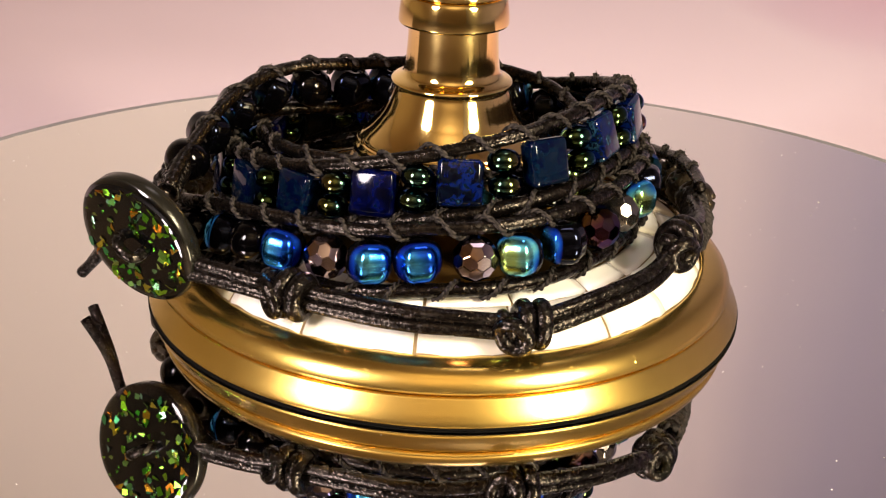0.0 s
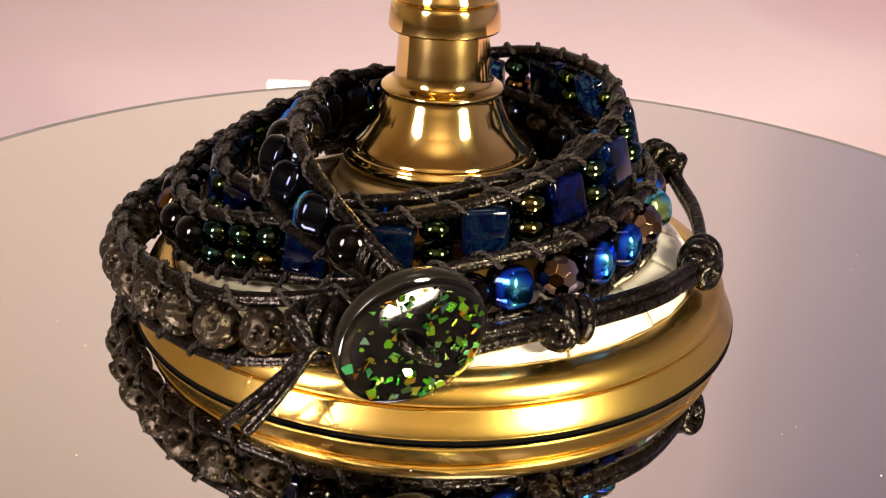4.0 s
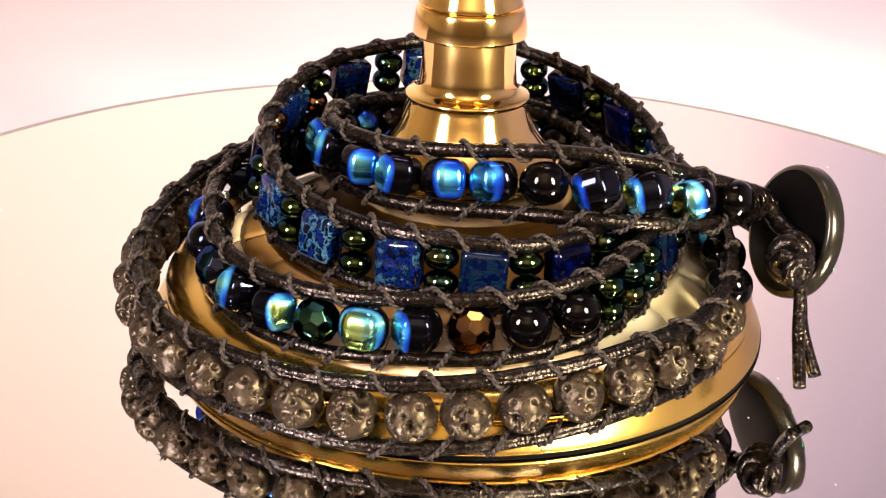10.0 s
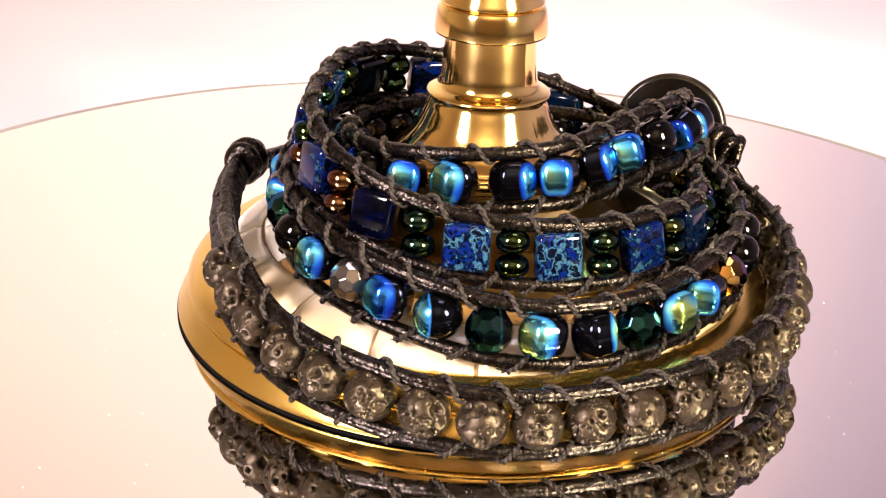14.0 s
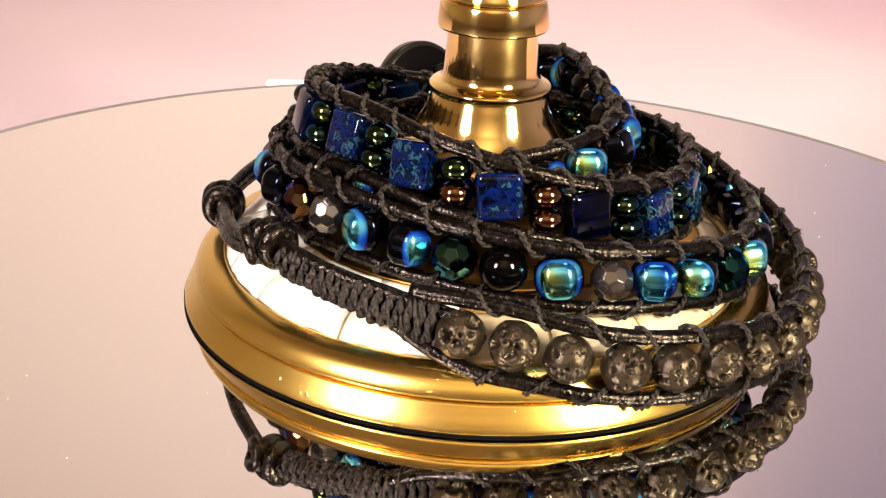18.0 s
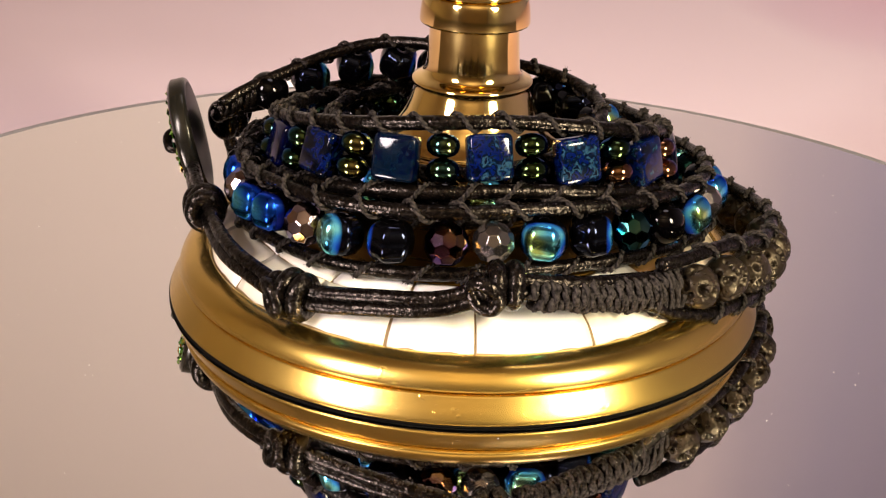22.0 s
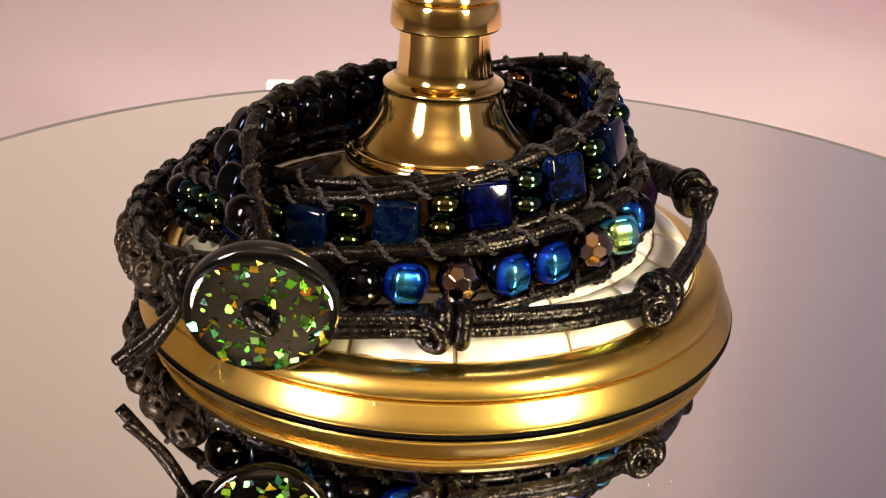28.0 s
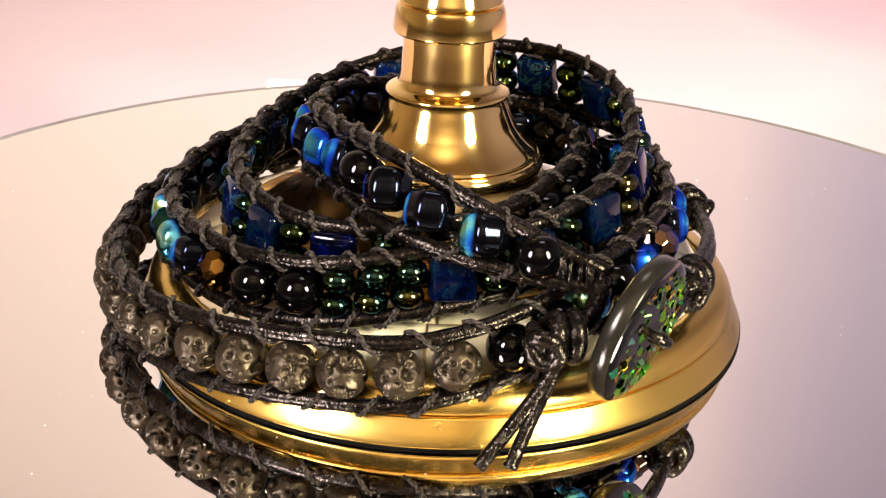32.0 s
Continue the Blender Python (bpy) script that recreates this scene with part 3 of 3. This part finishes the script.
def fuzz(b, path, rnd, count):
    """Short loose fibres along a thread."""
    for _ in range(count):
        p = path[rnd.randrange(2, len(path) - 2)]
        d = Vector((rnd.gauss(0, 1), rnd.gauss(0, 1), rnd.gauss(0, 1))).normalized()
        e = Vector((rnd.gauss(0, 1), rnd.gauss(0, 1), rnd.gauss(0, 1))).normalized()
        s = d.cross(e).normalized() * 0.03 * MM
        w = d.cross(s).normalized() * 0.03 * MM
        rings = [[b.verts.new(q + o) for o in (s, w - s * 0.5, -w - s * 0.5)] for q in (p, p + d * 0.30 * MM, p + (d * 0.40 + e * 0.25) * MM)]
        for lo, hi in zip(rings, rings[1:]):
            for k in range(3):
                b.faces.new((lo[k], lo[(k + 1) % 3], hi[(k + 1) % 3], hi[k]))


def stitch_mesh(seed, slant=1):
    """A two-ply waxed thread that crosses a cord slantwise, its ends tucked behind."""
    b = bmesh.new()
    rnd = random.Random(seed)
    lean = rnd.uniform(0.85, 1.15)
    for ply in (0, 3.1416):
        path = []
        for k in range(37):
            t = k / 36
            a = -2.7 + 5.4 * t
            x = slant * ((t - 0.5) * 4.6 * lean + 0.12 * math.sin(3 * t + seed))
            w = 26 * t + ply
            rr = CORD / MM + 0.17 + 0.18 * math.cos(w)
            path.append(Vector((x + 0.21 * math.sin(w), rr * math.cos(a), rr * math.sin(a))) * MM)
        tube(path, 0.19 * MM, 6, b=b, rough=0.4)
        fuzz(b, path, rnd, 16)
    return mesh_of(b, "stitch", thread)


# beads by their turn: L lava, A rainbow blue, H half rainbow blue, B black with a blue side, K black, F rainbow facet, E amber facet, G grey facet, D dark facet, T tile, M mosaic tile, N teal tile, U plain deep blue tile, s green seed pair, b brown, u mixed
LAVA_ROW = "18L 27.5L 36.5L 45.5L 53.5L 61.5L 69.5L 77.5L 85L 92.5L 100L 108L 116L 124L 131.5L 139.5L 147.5L 156L 164L 172.5L 181L 190K 199K 208B"
ROUND_ROW = "216K 225A 237F 248A 259.5A 274F 286A 301H 317E 331G 347A 362.5H 376D 388K 400A 411G 420A 430B 439D 448A 457H 465.5D 474A 483H 492E 501.5K 511K"
TILE_ROW = "518s 524.5s 531s 539.5T 548.5s 557.5T 568s 580T 592s 604U 616s 629N 643s 658T 674s 690N 705.5s 721N 735u 747.5N 759.5b 771U 783s 795M 805.5s 816M 826.5s 837N 846s 854.5T 863.5s 873U 884s"
TOP_ROW = "898K 914B 932K 952K 972K 992B 1012K 1032K 1052A 1072K 1092B 1111K 1130H 1150A 1171H 1187H 1204H 1219A 1232K 1243H 1254H 1265A 1274.5K"


# the way that a bead's coated side faces, in degrees from outwards
COAT = {225: 15, 248: 27, 259.5: 12, 286: -40, 301: -95, 347: -28, 362.5: 62, 400: -5, 420: -25, 430: -64, 448: -50, 457: 66, 474: 0, 483: -57,
        1130: 33, 1150: -38, 1171: 52, 1187: -29, 1204: 24, 1219: -38, 1243: -85, 1254: -90, 1265: -87}


def build_bracelet():
    top = tagged(new("wrap_bracelet"), "black leather wrap bracelet with lava and glass beads round a candlestick", "bracelet")
    turns = np.arange(8, 1285.01, 1.2)
    part("leather_cord", tube([cord_point(t) for t in turns], CORD, 10, rough=0.06), leather, top)
    part("leather_cord", tube(smooth_path([ring_point(3, 34.2, 11.8), ring_point(8.5, 34.9, 9.9), ring_point(14, 35.9, 8.3)] + [cord_point(t, True) for t in turns if t > 20], 2), CORD, 10, rough=0.06), leather, top)

    lavas = [lava_mesh(s) for s in range(6)]
    kinds = {"A": barrel_mesh(ab_blue, 3.1, 5.2, 6), "B": barrel_mesh(ab_dark, 3.0, 5.4), "K": barrel_mesh(black_glass, 3.05, 5.4), 
             "F": facet_mesh(facet_mixed), "E": facet_mesh(facet_amber), "G": facet_mesh(facet_grey, 2.8), "D": facet_mesh(facet_dark), "H": barrel_mesh(ab_half, 3.05, 5.3, 6), "T": tile_mesh(tile_glass), "M": tile_mesh(tile_mosaic), "N": tile_mesh(tile_teal), "U": tile_mesh(tile_deep)}
    names = {"A": "rainbow_bead", "H": "rainbow_bead", "B": "black_bead", "K": "black_bead", "F": "faceted_bead", "E": "faceted_bead", "G": "faceted_bead", "D": "faceted_bead", "T": "tile_bead", "M": "tile_bead", "N": "tile_bead", "U": "tile_bead"}
    seeds = [seed_mesh(seed_green), seed_mesh(seed_brown)]
    stitches = {False: [stitch_mesh(s) for s in range(4)], True: [stitch_mesh(s + 4, -1) for s in range(4)]}
    rnd = random.Random(5)
    places = []
    for row in (LAVA_ROW, ROUND_ROW, TILE_ROW, TOP_ROW):
        places += [(word[-1], float(word[:-1])) for word in row.split()]
    for i, (c, t) in enumerate(places):
        m, height = strip_frame(t)
        spin = Matrix.Rotation(rnd.uniform(0, 6.28), 4, "Z")
        if c == "L":
            part("lava_bead", lavas[i % 6], None, top, m=m @ Euler((rnd.uniform(0, 6), rnd.uniform(0, 6), rnd.uniform(0, 6))).to_matrix().to_4x4())
        elif c in "sub":
            for k in range(2):
                me = seeds[1 if c == "b" or (c == "u" and k == 0) else 0]
                h = (k - 0.5) * 3.05 * MM
                part("seed_bead", me, None, top, m=m @ Matrix.Translation((rnd.uniform(-0.15, 0.15) * MM, 0, h)) @ spin)
        else:
            tilt = Euler((rnd.uniform(-0.08, 0.08), rnd.uniform(-0.08, 0.08), 0)).to_matrix().to_4x4()
            if t in COAT:
                spin = Matrix.Rotation(radians(90 + COAT[t]), 4, "Z")
            elif c == "A":  # the coated side looks outwards
                spin = Matrix.Rotation(radians(90 + rnd.uniform(-35, 35)), 4, "Z")
            elif c == "B":
                spin = Matrix.Rotation(radians(rnd.choice((0, 180)) + rnd.uniform(-25, 35)), 4, "Z")
            part(names[c], kinds[c], None, top, m=m @ tilt @ (spin if c not in "TMNU" else Matrix.Identity(4)))
    # thread round both cords at every gap between beads
    for (c0, t0), (c1, t1) in zip(places, places[1:]):
        if t1 - t0 > 40:
            continue
        t = (t0 + t1) / 2
        for low in (False, True):
            p = cord_point(t, low)
            x = (cord_point(t + 1, low) - cord_point(t - 1, low)).normalized()
            mm = strip_frame(t)[0].to_3x3()
            y = mm.col[1]
            z = x.cross(y).normalized()
            y = z.cross(x).normalized()
            m = Matrix((x, y, z)).transposed().to_4x4()
            m.translation = p
            part("stitch", rnd.choice(stitches[low]), None, top, m=m @ Matrix.Rotation(rnd.uniform(-0.4, 0.4), 4, "X") @ Matrix.Scale(rnd.uniform(0.95, 1.12), 4))
    build_closure(top)
    return top


def ring_point(turn, r, z):
    return Vector((r * math.cos(radians(turn)), r * math.sin(radians(turn)), z)) * MM


def knot(turn, r, z, size=1.0):
    """An overhand knot of doubled cord: three fat coils across the strip and one lobe."""
    b = bmesh.new()
    c = ring_point(turn, r, z)
    x = (ring_point(turn + 1, r, z) - ring_point(turn - 1, r, z)).normalized()
    y = Vector((math.cos(radians(turn)), math.sin(radians(turn)), 0))
    zz = Vector((0, 0, 1))
    for dx, rad, lean, fat in ((1.25, 2.05, 0.10, 1.22), (-0.95, 2.15, 0.16, 1.22), (-2.7, 1.3, -0.5, 0.95)):
        ring = []
        for k in range(24):
            a = 2 * math.pi * k / 24
            ring.append(c + (x * (dx + lean * math.sin(a) * 1.3) + y * (0.86 * rad * math.cos(a)) + zz * (rad * 1.05 * math.sin(a))) * MM * size)
        tube(ring, CORD * fat, 12, True, b, 0.06)
    lobe = [c + (x * p[0] + y * p[1] + zz * p[2]) * MM * size for p in ((-3.9, 0.8, 0.1), (-3.3, 1.8, 1.2), (-1.9, 2.4, 0.9), (-0.8, 2.4, -0.6), (-1.5, 1.9, -2.2), (-3.2, 1.1, -1.9))]
    tube(smooth_path(lobe, 6, True), CORD, 10, True, b, 0.05)
    return b


BUTTON_R, BUTTON_Z = (0, 3, 5.5, 7.5, 8.5, 8.85), (0.35, 0.33, 0.25, 0.1, -0.1, -0.45)


def build_closure(top):
    # thread binding at the end of the lava row
    b = bmesh.new()
    path = []
    n = 36 * 17
    for k in range(n + 1):
        u = k / n
        turn = -24 + 38 * u
        r = 33.0 + 2.2 * max(0, u - 0.45) * 1.3
        half = 1.55 + 0.45 * u + 1.3 * max(0.0, u - 0.78) / 0.22 + 0.22 * math.sin(23 * u) + 0.12 * math.sin(71 * u)
        zc = 15.0 - 3.2 * u - 0.4 * u * u
        a = 2 * math.pi * 17 * u
        y = Vector((math.cos(radians(turn)), math.sin(radians(turn)), 0))
        slant = ring_point(turn + 0.6 * math.sin(a + 0.7 * math.sin(9 * u)), r, zc)
        path.append(slant + (y * (1.35 * math.cos(a)) + Vector((0, 0, half * math.sin(a)))) * MM)
    for ply in (0.0, math.pi):
        twisted = []
        for k, p in enumerate(path):
            out = Vector((p.x, p.y, 0)).normalized()
            along = Vector((-out.y, out.x, 0))
            w = 0.62 * k + ply
            twisted.append(p + (along * math.cos(w) + out * math.sin(w)) * 0.30 * MM)
        tube(twisted, 0.40 * MM, 6, b=b, rough=0.4)
        fuzz(b, twisted, random.Random(21), 260)
    # plaited edges over the winding
    path = []
    for k in range(16 * 13 + 1):
        u = k / (16 * 13)
        turn = -22 + 34 * u
        half = 1.9 + 0.45 * u + 1.3 * max(0.0, u - 0.78) / 0.22 + 0.2 * math.sin(23 * u)
        a = -2 * math.pi * 13 * u + 0.8 * math.sin(14 * u)
        y = Vector((math.cos(radians(turn)), math.sin(radians(turn)), 0))
        path.append(ring_point(turn, 33.0 + 2.86 * max(0, u - 0.45), 15.0 - 3.2 * u - 0.4 * u * u) + (y * (1.65 * math.cos(a)) + Vector((0, 0, half * math.sin(a)))) * MM)
    tube(path, 0.24 * MM, 6, b=b, rough=0.5)
    part("thread_binding", b, thread_dark, top, "dark grey thread wound tightly round the cord ends")
    # doubled cord of the loop, with its knots
    loop = [(20, 35.6, 12.0), (-10, 33.0, 14.6), (-29, 32.8, 16.0), (-42, 33.0, 13.8), (-56, 33.0, 12.8), (-75, 34.0, 11.4), (-90, 34.2, 11.9), (-104, 34.5, 12.2), (-124, 35.8, 12.5), (-135, 38.6, 13.0), (-146, 42.5, 13.2)]
    for dz, dr in ((0.8, 0.0), (-0.8, 0.35)):
        pts = [ring_point(a, r + dr, z + dz * (1.0 if i % 3 else 0.85)) for i, (a, r, z) in enumerate(loop)]
        part("loop_cord", tube(smooth_path(pts, 10), CORD, 10, rough=0.06), leather, top)
    for a, r, z in ((-29.5, 32.5, 16.0), (-75.1, 34.1, 11.4), (-124, 35.9, 12.5)):
        part("knot", knot(a, r, z), leather, top)
    # black bead and knot where the button hangs
    part("knot", knot(-164.6, 46.3, 15.8, 1.0), leather, top)
    for a1, r1, z1 in ((-176, 52.6, 3.3), (-172.3, 53.2, 3.6)):
        pts = [ring_point(-164.6, 46.6, 15.5), ring_point(-166, 48.2, 13.0), ring_point((a1 - 166) / 2, 50.0, 8.0), ring_point(a1, r1, z1)]
        part("cord_tail", tube(smooth_path(pts, 8), 0.82 * MM, 10, rough=0.06), leather, top)
    pts = [cord_point(1284, share=0.4), ring_point(-158, 43.4, 18.2), ring_point(-160.5, 45.4, 17.4), ring_point(-163, 46.0, 16.2)]
    part("cord_end", tube(smooth_path(pts, 8), CORD * 1.25, 10, rough=0.1), leather, top)
    ends = []
    for k in range(201):
        u = k / 200
        t = 1275 + 9.5 * u
        m = strip_frame(t)[0]
        half = (0.36 * strip_frame(t)[1] + 0.7 * MM) * (1 - 0.25 * u) * (0.92 + 0.1 * math.sin(40 * u))
        a = 2 * math.pi * 12 * u
        ends.append(m @ Vector((0.4 * MM * math.sin(17 * u), 1.25 * MM * math.cos(a), half * math.sin(a))))
    end = tube(ends, 0.34 * MM, 6, rough=0.4)
    part("end_binding", end, leather, top, "thread wound round the strip's end")
    # the button
    az, down = radians(-120.5), radians(-13)
    normal = Vector((math.cos(az) * math.cos(down), math.sin(az) * math.cos(down), math.sin(down)))
    side = Vector((-math.sin(az), math.cos(az), 0))
    upv = normal.cross(side)
    m = Matrix((side, upv, normal)).transposed().to_4x4()
    m.translation = ring_point(-151.6, 47.0, 15.2)
    button = part("button", lathe([(r * MM, z * MM) for r, z in zip(BUTTON_R, BUTTON_Z)], 72), button_resin, top,
                  "black resin button with green and orange foil flakes", m=m)
    part("rim", lathe([(8.85 * MM, -0.45 * MM), (9.0 * MM, -0.6 * MM), (9.0 * MM, -2.3 * MM), (8.7 * MM, -2.75 * MM), (8.2 * MM, -2.85 * MM)], 72), button_rim, button, "dull bronze rim")
    part("back", lathe([(8.2 * MM, -2.85 * MM), (7 * MM, -3.0 * MM), (4 * MM, -3.15 * MM), (0, -3.2 * MM)], 72), button_back, button, "plain black back")
    rnd = random.Random(11)
    shapes = []
    for k in range(6):
        b = bmesh.new()
        n = (3, 4, 4, 5, 4, 3)[k]
        b.faces.new([b.verts.new((0.5 * MM * math.cos(6.283 * (i + rnd.uniform(-0.25, 0.25)) / n), 0.5 * MM * rnd.uniform(0.5, 1.0) * math.sin(6.283 * (i + rnd.uniform(-0.25, 0.25)) / n), 0)) for i in range(n)])
        ext = bmesh.ops.extrude_face_region(b, geom=list(b.faces))
        for v in ext["geom"]:
            if isinstance(v, bmesh.types.BMVert):
                v.co.z += 0.04 * MM
        bmesh.ops.recalc_face_normals(b, faces=b.faces)
        shapes.append(mesh_of(b, "foil_flake", flake_foil, False))
    for k in range(125):
        r, a = 8.1 * math.sqrt(rnd.uniform(0.05, 1.0)), rnd.uniform(0, 6.283)
        z = float(np.interp(r, BUTTON_R, BUTTON_Z))
        tilt = Euler((rnd.gauss(0, 0.36), rnd.gauss(0, 0.36), rnd.uniform(0, 6.283))).to_matrix().to_4x4()
        part("foil_flake", shapes[k % 6], None, button, m=Matrix.Translation((r * MM * math.cos(a), r * MM * math.sin(a), (z + 0.03) * MM)) @ tilt @ Matrix.Scale(rnd.uniform(0.6, 1.8), 4))
    b = tube(smooth_path([Vector(p) * MM for p in ((-1.2, 1.0, -2.0), (-1.5, 0.9, 0.6), (-0.7, 0.6, 1.9), (0.6, -0.3, 2.1), (1.5, -0.9, 1.4), (1.4, -1.0, -2.0))], 6), 0.75 * MM, 10)
    part("button_tie", b, leather, button, "leather tie through the button")


build_block()
mirror = build_mirror()
candlestick = build_candlestick()
bracelet = build_bracelet()


def motions():
    for thing in (mirror, candlestick, bracelet):
        walk(thing, [(float(s), Matrix.Rotation(radians(SPIN * s), 4, "Z")) for s in range(33)])


motions()
